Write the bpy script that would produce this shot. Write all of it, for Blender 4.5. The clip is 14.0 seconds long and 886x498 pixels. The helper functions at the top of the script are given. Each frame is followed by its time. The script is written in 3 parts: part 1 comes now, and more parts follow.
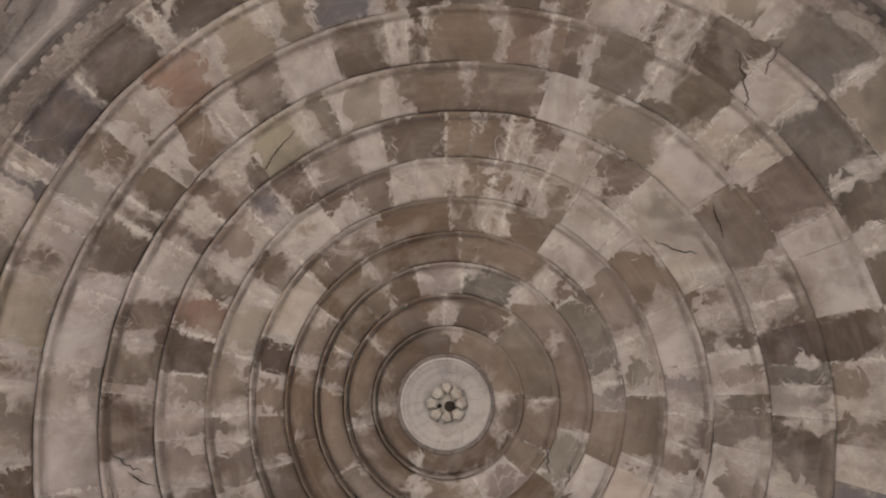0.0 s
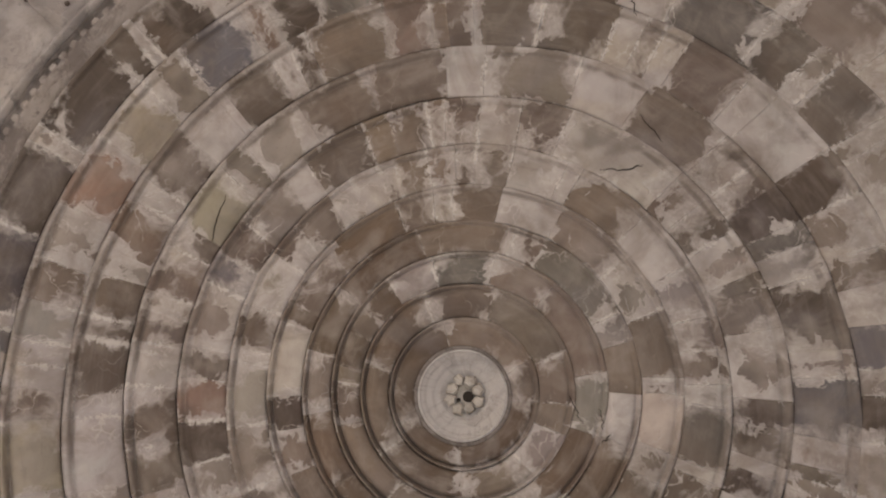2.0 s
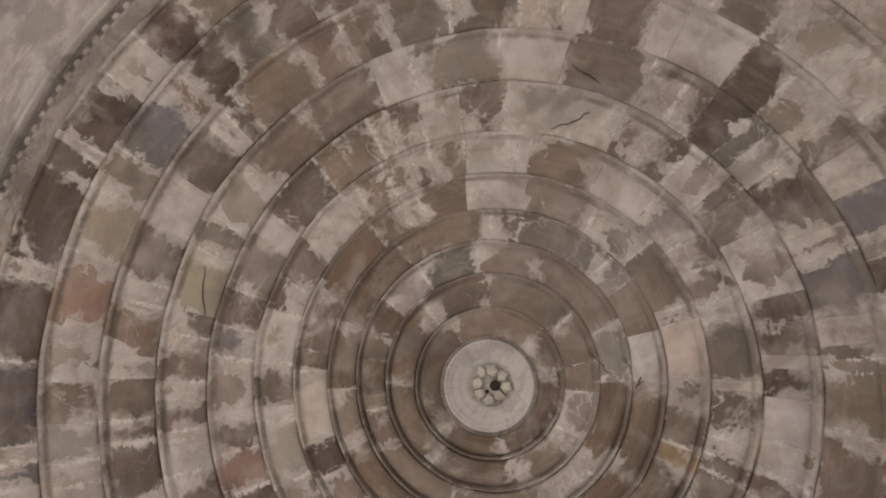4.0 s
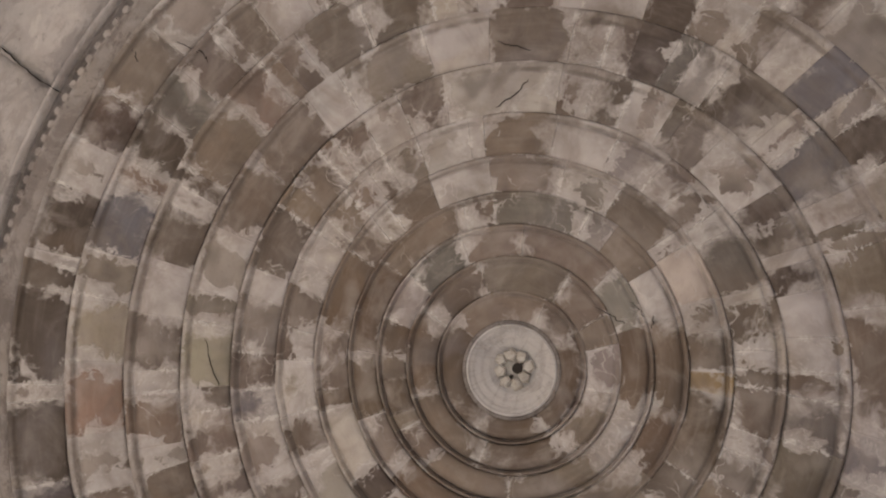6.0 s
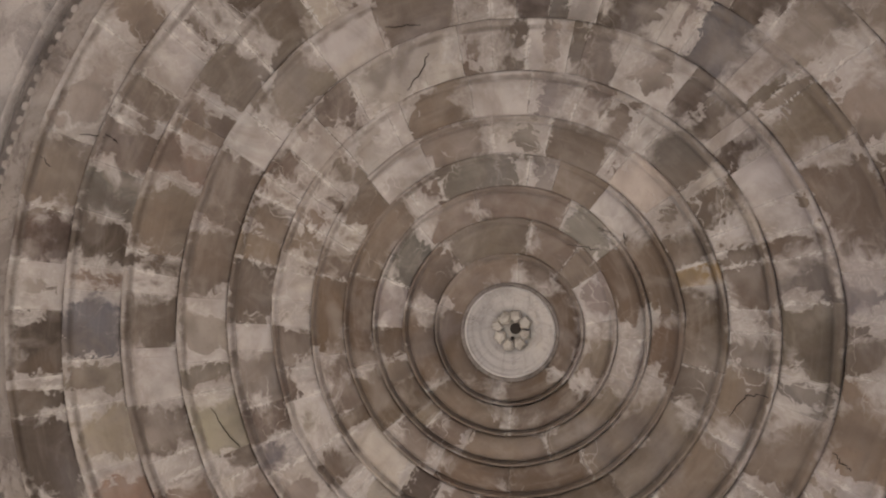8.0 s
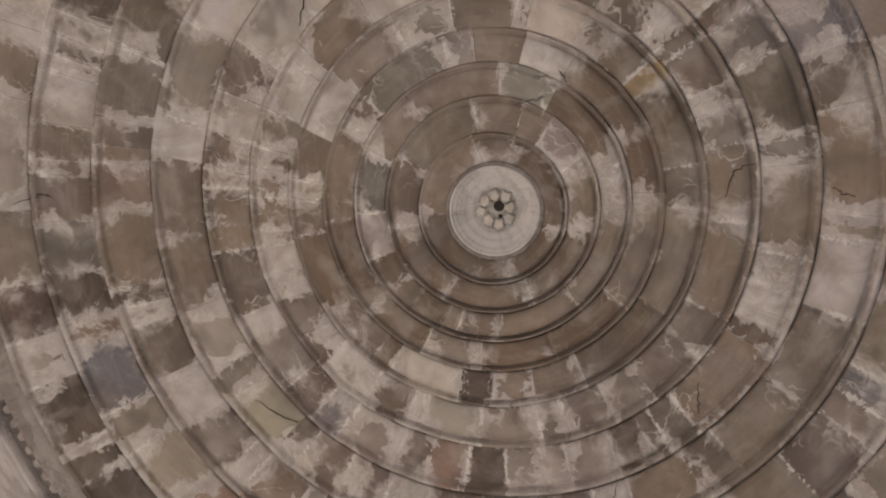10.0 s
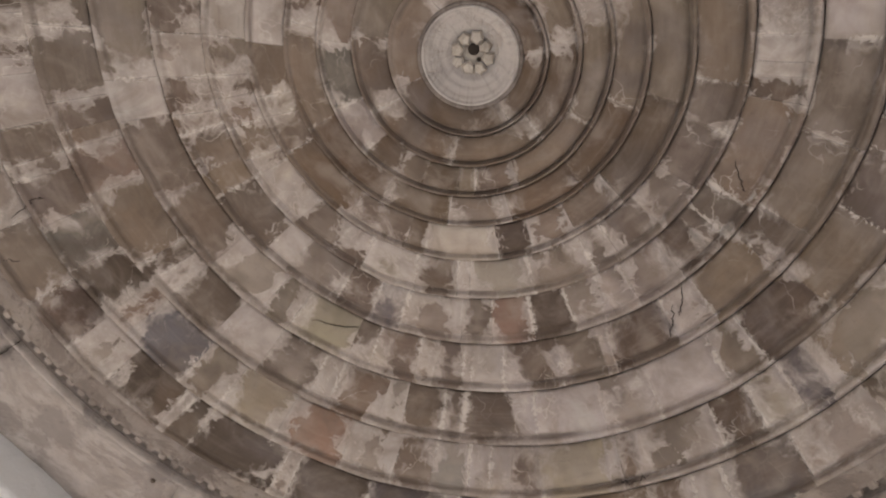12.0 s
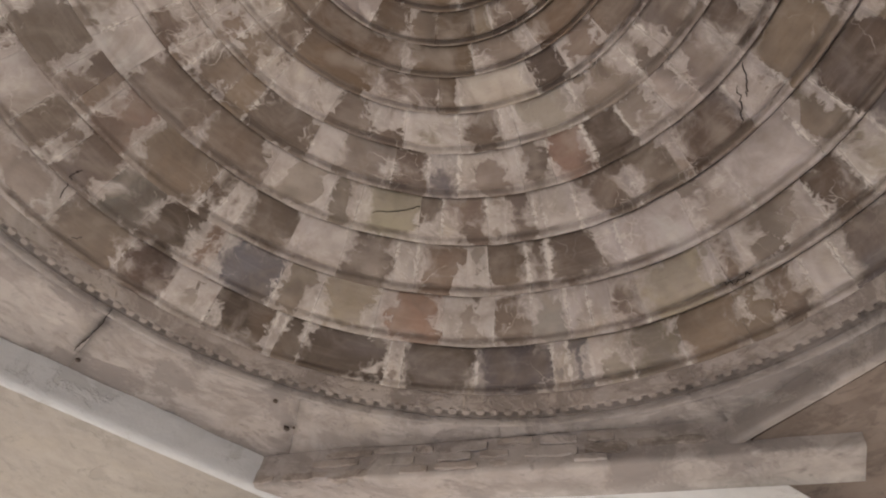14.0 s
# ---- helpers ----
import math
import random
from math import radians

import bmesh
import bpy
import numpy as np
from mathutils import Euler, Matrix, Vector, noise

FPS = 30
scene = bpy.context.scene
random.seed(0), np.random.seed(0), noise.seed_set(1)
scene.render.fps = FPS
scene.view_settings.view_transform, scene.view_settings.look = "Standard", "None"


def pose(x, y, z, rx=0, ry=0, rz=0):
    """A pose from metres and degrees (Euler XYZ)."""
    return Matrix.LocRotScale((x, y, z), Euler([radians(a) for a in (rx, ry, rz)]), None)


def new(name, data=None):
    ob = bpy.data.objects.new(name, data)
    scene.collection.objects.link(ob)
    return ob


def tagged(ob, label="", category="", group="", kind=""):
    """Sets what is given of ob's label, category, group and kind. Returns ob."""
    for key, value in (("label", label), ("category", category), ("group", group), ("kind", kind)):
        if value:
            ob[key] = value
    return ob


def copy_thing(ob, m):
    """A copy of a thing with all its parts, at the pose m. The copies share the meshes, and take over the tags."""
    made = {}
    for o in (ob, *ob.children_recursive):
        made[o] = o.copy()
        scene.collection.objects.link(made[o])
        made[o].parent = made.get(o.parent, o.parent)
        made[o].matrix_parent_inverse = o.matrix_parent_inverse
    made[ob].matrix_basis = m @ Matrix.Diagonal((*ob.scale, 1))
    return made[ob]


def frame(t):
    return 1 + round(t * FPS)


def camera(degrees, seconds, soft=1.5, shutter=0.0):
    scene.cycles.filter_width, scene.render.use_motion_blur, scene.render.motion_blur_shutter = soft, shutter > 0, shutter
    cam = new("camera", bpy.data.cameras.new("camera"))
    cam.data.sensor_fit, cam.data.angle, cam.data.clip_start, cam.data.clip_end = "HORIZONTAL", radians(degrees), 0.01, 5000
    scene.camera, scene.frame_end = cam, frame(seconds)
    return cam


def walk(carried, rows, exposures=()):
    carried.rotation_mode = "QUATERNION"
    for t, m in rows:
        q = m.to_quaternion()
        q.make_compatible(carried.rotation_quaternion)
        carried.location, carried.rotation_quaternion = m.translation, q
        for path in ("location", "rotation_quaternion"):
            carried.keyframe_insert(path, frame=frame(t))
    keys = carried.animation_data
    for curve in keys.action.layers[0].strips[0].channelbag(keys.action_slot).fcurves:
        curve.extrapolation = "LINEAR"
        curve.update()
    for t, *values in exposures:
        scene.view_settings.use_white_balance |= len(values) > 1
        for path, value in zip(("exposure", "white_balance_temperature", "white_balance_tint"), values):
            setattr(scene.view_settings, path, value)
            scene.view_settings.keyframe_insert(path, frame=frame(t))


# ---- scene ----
cam = camera(62.41, 14.0, soft=2.1)
EXPOSURE = 2.0
# seconds, place in metres, turn in degrees
PATH = [
    (0, 0.272, 0.155, 1.428, -166.83, -5.70, 11.36),
    (0.5, 0.300, 0.160, 1.424, -167.47, -6.58, 16.52),
    (1, 0.329, 0.184, 1.436, -167.98, -7.52, 21.71),
    (1.5, 0.365, 0.220, 1.447, -168.49, -8.62, 26.81),
    (2, 0.386, 0.261, 1.460, -168.96, -9.70, 31.97),
    (2.5, 0.405, 0.307, 1.472, -169.35, -10.73, 36.59),
    (3, 0.406, 0.336, 1.479, -169.91, -11.55, 41.00),
    (5.5, 0.354, 0.445, 1.499, -172.86, -14.46, 62.59),
    (6, 0.335, 0.479, 1.507, -173.32, -14.99, 66.83),
    (6.5, 0.327, 0.520, 1.520, -174.12, -15.48, 71.29),
    (7, 0.328, 0.573, 1.538, -175.22, -15.85, 76.11),
    (9.5, 0.204, 0.568, 1.533, -186.56, -12.57, 105.55),
    (10, 0.185, 0.630, 1.568, -190.43, -12.56, 111.70),
    (10.5, 0.164, 0.665, 1.607, -194.09, -12.14, 117.28),
    (11, 0.134, 0.709, 1.651, -197.87, -11.89, 122.57),
    (11.5, 0.096, 0.753, 1.703, -201.64, -11.81, 127.19),
    (12, 0.074, 0.805, 1.761, -205.78, -11.56, 131.94),
    (12.5, 0.036, 0.841, 1.815, -209.51, -11.18, 136.68),
    (13, -0.007, 0.838, 1.847, -212.87, -10.32, 141.31),
    (13.5, -0.048, 0.815, 1.853, -215.73, -9.31, 145.48),
    (14, -0.078, 0.793, 1.876, -218.90, -8.30, 149.50),
]
walk(cam, [(t, pose(*r)) for t, *r in PATH], exposures=[(0, EXPOSURE), (14.0, EXPOSURE)])

# ---- daylight ----
world = bpy.data.worlds.new("daylight")
world.use_nodes = True
scene.world = world
wn = world.node_tree
sky = wn.nodes.new("ShaderNodeTexSky")
sky.sky_type, sky.sun_disc = "NISHITA", False
sky.sun_elevation, sky.sun_rotation = radians(48), radians(200)
wn.links.new(sky.outputs[0], wn.nodes["Background"].inputs[0])
wn.nodes["Background"].inputs[1].default_value = 0.12
sun = bpy.data.lights.new("sun", "SUN")
sun.energy, sun.angle, sun.color = 3.5, radians(0.6), (1.0, 0.965, 0.92)
sun_ob = new("sun", sun)
sun_way = Vector((math.sin(radians(200)) * math.cos(radians(48)), math.cos(radians(200)) * math.cos(radians(48)), math.sin(radians(48))))
sun_ob.rotation_mode = "QUATERNION"
sun_ob.rotation_quaternion = sun_way.to_track_quat("Z", "Y")
sun_ob.location = (0, 0, 12)

# ---- shapes of the dome, in metres ----
RINGS = [0.218, 0.345, 0.493, 0.631, 0.772, 0.945, 1.145, 1.372, 1.597, 1.812, 2.005, 2.182]
LEVELS = [4.832, 4.825, 4.810, 4.795, 4.783, 4.772, 4.765, 4.736, 4.653, 4.516, 4.364, 4.209]
SPRING = 4.116      # underside of the slabs round the dome
# corners of the octagon of beams, inner faces
CORNERS = [(-2.33, 1.00), (-2.26, -1.02), (-0.67, -2.80), (1.25, -2.83), (2.45, -1.30), (2.45, 1.20), (1.30, 2.60), (-1.25, 2.60)]
rng = random.Random(7)


# ---- materials ----
class Nodes:
    """Small helper to wire a node material."""

    def __init__(self, name):
        self.mat = bpy.data.materials.new(name)
        self.mat.use_nodes = True
        self.tree = self.mat.node_tree
        self.bsdf = self.tree.nodes["Principled BSDF"]

    def node(self, kind, **inputs):
        n = self.tree.nodes.new(kind)
        for key, value in inputs.items():
            self.put(n.inputs[key.replace("_", " ")], value)
        return n

    def put(self, socket, value):
        if isinstance(value, bpy.types.NodeSocket):
            self.tree.links.new(value, socket)
        else:
            socket.default_value = value

    def math(self, op, a, b=0.0, c=0.0, clamp=False):
        n = self.tree.nodes.new("ShaderNodeMath")
        n.operation, n.use_clamp = op, clamp
        for s, v in zip(n.inputs, (a, b, c)):
            self.put(s, v)
        return n.outputs[0]

    def noise(self, vector, scale, detail=4.0, rough=0.55, distort=0.0):
        n = self.node("ShaderNodeTexNoise", Scale=scale, Detail=detail, Roughness=rough, Distortion=distort)
        if vector is not None:
            self.put(n.inputs["Vector"], vector)
        return n.outputs[0]

    def ramp(self, value, lo, hi, a=0.0, b=1.0):
        n = self.node("ShaderNodeMapRange")
        n.interpolation_type, n.clamp = "SMOOTHSTEP", True
        for s, v in zip(n.inputs, (value, lo, hi, a, b)):
            self.put(s, v)
        return n.outputs[0]

    def mix(self, fac, a, b, mode="MIX"):
        n = self.tree.nodes.new("ShaderNodeMix")
        n.data_type, n.blend_type = "RGBA", mode
        self.put(n.inputs[0], fac)
        for s, v in ((n.inputs[6], a), (n.inputs[7], b)):
            self.put(s, (*v, 1) if isinstance(v, tuple) and len(v) == 3 else v)
        return n.outputs[2]

    def attr(self, name):
        n = self.tree.nodes.new("ShaderNodeAttribute")
        n.attribute_name = name
        return n.outputs["Fac"]

    def position(self):
        return self.tree.nodes.new("ShaderNodeNewGeometry").outputs["Position"]

    def finish(self, color, rough, height, strength=0.5, distance=0.01):
        self.put(self.bsdf.inputs["Base Color"], color)
        self.put(self.bsdf.inputs["Roughness"], rough)
        self.bsdf.inputs["Specular IOR Level"].default_value = 0.25
        bump = self.node("ShaderNodeBump", Strength=strength, Distance=distance, Height=height)
        self.tree.links.new(bump.outputs[0], self.bsdf.inputs["Normal"])
        return self.mat


def lime_color(n, pos):
    """Old lime mortar: warm grey, blotched at several scales, here and there stained brown or mauve."""
    big = n.noise(pos, 1.3, 4, 0.6, 0.8)
    hue = n.noise(pos, 0.9, 2, 0.5, 0.4)
    mid = n.noise(pos, 7.0, 5, 0.60, 0.3)
    stain = n.noise(pos, 3.4, 5, 0.6, 1.3)
    fine = n.noise(pos, 60.0, 3, 0.6)
    c = n.mix(n.ramp(big, 0.32, 0.68), LIME_A, LIME_B)
    c = n.mix(n.ramp(hue, 0.50, 0.66, 0.0, 0.55), c, (0.372, 0.326, 0.322))
    ochre = n.noise(pos, 1.7, 3, 0.55, 0.7)
    c = n.mix(n.ramp(ochre, 0.56, 0.70, 0.0, 0.55), c, (0.420, 0.355, 0.262))
    c = n.mix(n.ramp(ochre, 0.30, 0.43, 0.50, 0.0), c, (0.395, 0.380, 0.352))
    c = n.mix(n.ramp(stain, 0.44, 0.72, 0.0, 0.85), c, LIME_E)
    c = n.mix(n.ramp(mid, 0.44, 0.74, 0.0, 0.55), c, LIME_C)
    c = n.mix(n.ramp(mid, 0.28, 0.44, 0.35, 0.0), c, LIME_D)
    c = n.mix(n.ramp(fine, 0.5, 0.85, 0.0, 0.14), c, LIME_D)
    return c, mid, fine


LIME_A, LIME_B = (0.455, 0.412, 0.376), (0.392, 0.350, 0.326)
LIME_C, LIME_D, LIME_E = (0.225, 0.190, 0.168), (0.510, 0.462, 0.420), (0.270, 0.225, 0.195)


def dressed_stone():
    """A dome stone: its own colour, more or less covered by smeared mortar round its edges."""
    n = Nodes("dressed_stone")
    pos = n.position()
    info = n.tree.nodes.new("ShaderNodeObjectInfo")
    lime, mid, fine = lime_color(n, pos)
    # distance from the nearest edge of the face, in metres
    ends = n.math("MINIMUM", n.attr("from_start"), n.attr("from_end"))
    pointed = n.ramp(n.noise(pos, 3.1, 3, 0.55, 0.6), 0.34, 0.60, 0.012, 0.050)
    ends = n.math("SUBTRACT", ends, pointed)
    sides = n.math("MINIMUM", n.math("MULTIPLY_ADD", n.attr("from_top"), 1.2, 0.02), n.math("MULTIPLY_ADD", n.attr("from_foot"), 1.3, 0.05))
    # in places the bare stone runs on over the moulding
    sides = n.math("ADD", sides, n.ramp(n.noise(pos, 2.9, 4, 0.6, 0.8), 0.48, 0.66, -0.012, 0.11))
    # rounded corners: the two distances weaken each other where both are small
    both = n.math("ADD", n.math("ADD", n.math("MAXIMUM", ends, 0.0), n.math("MAXIMUM", sides, 0.0)), 0.004)
    edge = n.math("MINIMUM", n.math("MULTIPLY", n.math("DIVIDE", n.math("MULTIPLY", n.math("MAXIMUM", ends, 0.0), n.math("MAXIMUM", sides, 0.0)), both), 1.5), n.math("MINIMUM", ends, sides))
    # fingers of mortar: broad tongues, then ragged fringes
    warp = n.node("ShaderNodeTexNoise", Vector=pos, Scale=6.0, Detail=3.0).outputs["Color"]
    bent = n.node("ShaderNodeVectorMath", **{})
    bent.operation = "MULTIPLY_ADD"
    n.put(bent.inputs[0], warp)
    bent.inputs[1].default_value = (0.16, 0.16, 0.16)
    n.put(bent.inputs[2], pos)
    tongues = n.noise(bent.outputs[0], 8.0, 4, 0.6, 0.6)
    fringe = n.noise(bent.outputs[0], 27.0, 5, 0.66, 1.6)
    tears = n.tree.nodes.new("ShaderNodeTexVoronoi")
    tears.feature = "DISTANCE_TO_EDGE"
    n.put(tears.inputs["Vector"], bent.outputs[0])
    tears.inputs["Scale"].default_value = 16.0
    reach = n.math("MULTIPLY_ADD", n.math("SUBTRACT", tongues, 0.5), 0.19, edge)
    reach = n.math("MULTIPLY_ADD", n.math("SUBTRACT", fringe, 0.5), 0.105, reach)
    reach = n.math("MULTIPLY_ADD", n.math("MINIMUM", tears.outputs["Distance"], 0.25), 0.10, reach)
    # whole areas were pointed over, others left bare
    area = n.noise(pos, 1.15, 4, 0.55, 1.0)
    cover = n.math("MULTIPLY_ADD", n.math("SUBTRACT", 1.0, info.outputs["Alpha"]), 0.22, 0.004)
    blot = n.noise(bent.outputs[0], 4.6, 3, 0.55, 0.4)
    cover = n.math("ADD", cover, n.ramp(blot, 0.44, 0.66, -0.022, 0.034))
    cover = n.math("ADD", cover, n.ramp(area, 0.50, 0.70, -0.010, 0.050))
    clear = n.math("SUBTRACT", reach, cover)
    soft = n.ramp(n.noise(pos, 4.2, 3, 0.5, 0.5), 0.42, 0.62, 0.010, 0.10)
    bare = n.ramp(clear, -0.004, soft)
    thin = n.ramp(clear, -0.075, 0.010)
    # streaks of the mason's tooling and rain stain, along the course
    along = n.node("ShaderNodeCombineXYZ", X=n.math("MULTIPLY", n.attr("from_start"), 5.0), Y=n.math("MULTIPLY", n.attr("from_top"), 32.0), Z=n.math("MULTIPLY", info.outputs["Random"], 37.0))
    streak = n.noise(along.outputs[0], 1.0, 4, 0.6, 0.5)
    cloud = n.noise(pos, 6.5, 5, 0.6, 0.8)
    stone = n.mix(n.ramp(cloud, 0.42, 0.78, 0.0, 0.50), info.outputs["Color"], (0.285, 0.243, 0.210))
    tinge = n.noise(pos, 1.6, 3, 0.5, 0.6)
    stone = n.mix(n.ramp(tinge, 0.50, 0.68, 0.0, 0.42), stone, (0.190, 0.138, 0.100))
    stone = n.mix(n.ramp(tinge, 0.32, 0.46, 0.38, 0.0), stone, (0.185, 0.162, 0.160))
    stone = n.mix(n.ramp(streak, 0.45, 0.80, 0.0, 0.20), stone, (0.330, 0.285, 0.245))
    stone = n.mix(n.ramp(streak, 0.22, 0.45, 0.22, 0.0), stone, (0.075, 0.058, 0.047))
    # each block runs unevenly from darker to paler across its face
    own = n.node("ShaderNodeVectorMath")
    own.operation = "ADD"
    n.put(own.inputs[0], pos)
    n.put(own.inputs[1], n.node("ShaderNodeCombineXYZ", X=n.math("MULTIPLY", info.outputs["Random"], 23.0), Y=n.math("MULTIPLY", info.outputs["Random"], 11.0)).outputs[0])
    own_tone = n.noise(own.outputs[0], 4.4, 2, 0.5, 0.3)
    stone = n.mix(n.ramp(own_tone, 0.50, 0.72, 0.0, 0.55), stone, (0.078, 0.060, 0.048))
    stone = n.mix(n.ramp(own_tone, 0.28, 0.46, 0.45, 0.0), stone, (0.300, 0.258, 0.224))
    stone = n.mix(n.ramp(fine, 0.55, 0.9, 0.0, 0.30), stone, (0.06, 0.047, 0.039))
    # thin wash over the stone beside the mortar; a brighter lip where the mortar ends
    washed = n.mix(n.ramp(thin, 0.0, 1.0, 0.0, 0.34), lime, info.outputs["Color"])
    lip = n.math("MULTIPLY", n.ramp(clear, -0.030, -0.004), n.math("SUBTRACT", 1.0, bare))
    washed = n.mix(n.math("MULTIPLY", lip, n.ramp(fringe, 0.38, 0.6, 0.0, 0.5)), washed, LIME_D)
    color = n.mix(bare, washed, stone)
    # hairline cracks pointed up with pale mortar
    vein = n.tree.nodes.new("ShaderNodeTexVoronoi")
    vein.feature = "DISTANCE_TO_EDGE"
    twist = n.node("ShaderNodeVectorMath")
    twist.operation = "MULTIPLY_ADD"
    n.put(twist.inputs[0], warp)
    twist.inputs[1].default_value = (0.30, 0.30, 0.30)
    n.put(twist.inputs[2], pos)
    n.put(vein.inputs["Vector"], twist.outputs[0])
    vein.inputs["Scale"].default_value = 4.6
    lines = n.ramp(n.math("MULTIPLY_ADD", n.math("SUBTRACT", fringe, 0.5), 0.06, vein.outputs["Distance"]), 0.002, 0.020, 1.0, 0.0)
    lines = n.math("MULTIPLY", lines, n.ramp(n.noise(pos, 2.4, 3, 0.55, 0.4), 0.52, 0.63, 0.0, 0.55))
    lines = n.math("MULTIPLY", lines, n.ramp(info.outputs["Alpha"], 1.09, 1.19, 1.0, 0.25))
    lines = n.math("MULTIPLY", lines, n.ramp(ends, 0.02, 0.11, 1.0, 0.15))
    color = n.mix(lines, color, LIME_D)
    # soft dark blotches in the colour stand in for cushion shading
    cushion = n.noise(pos, 5.2, 2, 0.5, 0.5)
    color = n.mix(n.ramp(cushion, 0.50, 0.72, 0.0, 0.26), color, (0.120, 0.096, 0.078))
    # pale ragged ridges of pointing along the joints, with gaps
    upright = n.math("MINIMUM", n.attr("from_start"), n.attr("from_end"))
    flat = n.math("ADD", n.attr("from_top"), 0.006)
    ridge = n.math("MINIMUM", upright, n.math("ADD", flat, n.ramp(n.noise(pos, 3.7, 3, 0.55), 0.50, 0.60, 0.08, 0.0)))
    ridge = n.math("MULTIPLY_ADD", n.math("SUBTRACT", fringe, 0.5), 0.085, ridge)
    ridge = n.math("MULTIPLY_ADD", n.math("SUBTRACT", tongues, 0.5), 0.06, ridge)
    ridge = n.ramp(ridge, -0.002, 0.010, 1.0, 0.0)
    ridge = n.math("MULTIPLY", ridge, n.ramp(n.noise(pos, 2.7, 3, 0.6, 0.5), 0.42, 0.56, 0.0, 0.80))
    ridge = n.math("MULTIPLY", ridge, n.ramp(info.outputs["Alpha"], 1.09, 1.19, 1.0, 0.35))
    color = n.mix(ridge, color, (0.575, 0.530, 0.482))
    # the roll at the foot is rubbed and browned in stretches
    roll = n.ramp(n.attr("from_foot"), -0.012, -0.002, 1.0, 0.0)
    roll = n.math("MULTIPLY", roll, n.ramp(n.noise(pos, 3.3, 5, 0.62, 0.6), 0.44, 0.60, 0.0, 0.45))
    color = n.mix(roll, color, (0.190, 0.155, 0.130))
    # broad tonal drift over the vault, from damp and smoke
    drift = n.noise(pos, 2.2, 5, 0.62, 1.1)
    color = n.mix(n.ramp(drift, 0.50, 0.74, 0.0, 0.55), color, (0.160, 0.126, 0.100))
    # shade painted into the hollow of the moulding along the foot, in stretches
    groove_gaps = n.noise(pos, 4.0, 4, 0.6, 0.5)
    hollow = n.math("ABSOLUTE", n.math("ADD", n.attr("from_foot"), 0.010))
    groove = n.ramp(n.math("MULTIPLY_ADD", n.math("SUBTRACT", mid, 0.5), 0.025, hollow), 0.003, 0.016, 1.0, 0.0)
    groove = n.math("MULTIPLY", groove, n.ramp(groove_gaps, 0.42, 0.64, 0.0, 0.60))
    color = n.mix(groove, color, (0.105, 0.083, 0.068))
    height = n.math("ADD", n.math("MULTIPLY_ADD", ridge, 0.5, n.math("MULTIPLY", bare, -0.45)), n.math("ADD", n.math("MULTIPLY", mid, 0.6), n.math("MULTIPLY", fine, 0.22)))
    return n.finish(color, n.ramp(fine, 0.2, 0.8, 0.78, 0.95), height, 0.6, 0.008)


def plaster(name, tint, stain, worn=0.5, lime_share=0.5, pale=0.4, rough=1.0):
    n = Nodes(name)
    pos = n.position()
    lime, mid, fine = lime_color(n, pos)
    c = n.mix(1 - lime_share, lime, tint)
    patch = n.noise(pos, 2.6, 7, 0.70, 0.4)
    c = n.mix(n.ramp(patch, 0.60 - 0.2 * worn, 0.66 - 0.14 * worn, 0.0, 0.75), c, stain)
    cloud = n.noise(pos, 5.0, 5, 0.65, 0.8)
    c = n.mix(n.ramp(cloud, 0.42, 0.75, 0.0, 0.6 * rough), c, tuple(0.6 * v for v in tint))
    sep = n.node("ShaderNodeSeparateXYZ", Vector=pos)
    radius = n.math("SQRT", n.math("ADD", n.math("MULTIPLY", sep.outputs[0], sep.outputs[0]), n.math("MULTIPLY", sep.outputs[1], sep.outputs[1])))
    round_ = n.math("ARCTAN2", sep.outputs[1], sep.outputs[0])
    ring = n.node("ShaderNodeCombineXYZ", X=n.math("MULTIPLY", radius, 6.0), Y=n.math("MULTIPLY", round_, 7.0), Z=n.math("MULTIPLY", sep.outputs[2], 9.0))
    layer = n.noise(ring.outputs[0], 1.0, 7, 0.70, 0.5)
    c = n.mix(n.ramp(layer, 0.50, 0.60, 0.0, 0.55 * rough), c, stain)
    c = n.mix(n.ramp(layer, 0.30, 0.42, pale, 0.0), c, LIME_D)
    spots = n.noise(pos, 17.0, 4, 0.6)
    c = n.mix(n.ramp(spots, 0.62, 0.70, 0.0, 0.45 * rough), c, tuple(0.45 * v for v in tint))
    height = n.math("ADD", n.math("MULTIPLY", mid, 0.7), n.math("ADD", n.math("MULTIPLY", fine, 0.3), n.math("MULTIPLY", n.ramp(patch, 0.60 - 0.2 * worn, 0.66 - 0.14 * worn), -0.6)))
    return n.finish(c, 0.9, height, 0.6, 0.012)


STONE = dressed_stone()
MORTAR = plaster("joint_mortar", (0.22, 0.185, 0.16), (0.12, 0.098, 0.082), 0.6)
CORNICE = plaster("carved_cornice_stone", (0.30, 0.258, 0.228), (0.17, 0.140, 0.122), 0.5, 0.35, 0.3)
SLAB = plaster("slab_stone", (0.300, 0.272, 0.254), (0.205, 0.180, 0.168), 0.55, 0.45, 0.35)
# darker stone for recesses; hollow and joint shade put into the colour
RECESS_STONE = plaster("recess_shaded_stone", (0.165, 0.140, 0.124), (0.110, 0.092, 0.080), 0.5, 0.2, 0.1)
WASH = plaster("yellowed_lime_wash", (0.310, 0.292, 0.260), (0.275, 0.256, 0.228), 0.25, 0.3, 0.15, 0.6)
BEAM = plaster("limewashed_beam", (0.50, 0.510, 0.515), (0.40, 0.395, 0.39), 0.05, 0.06, 0.1, 0.4)
# brown of stain and of the soffit's shade, both in the colour
BROWN = plaster("stained_shaded_stone", (0.165, 0.130, 0.107), (0.10, 0.078, 0.064), 0.5, 0.08, 0.0)
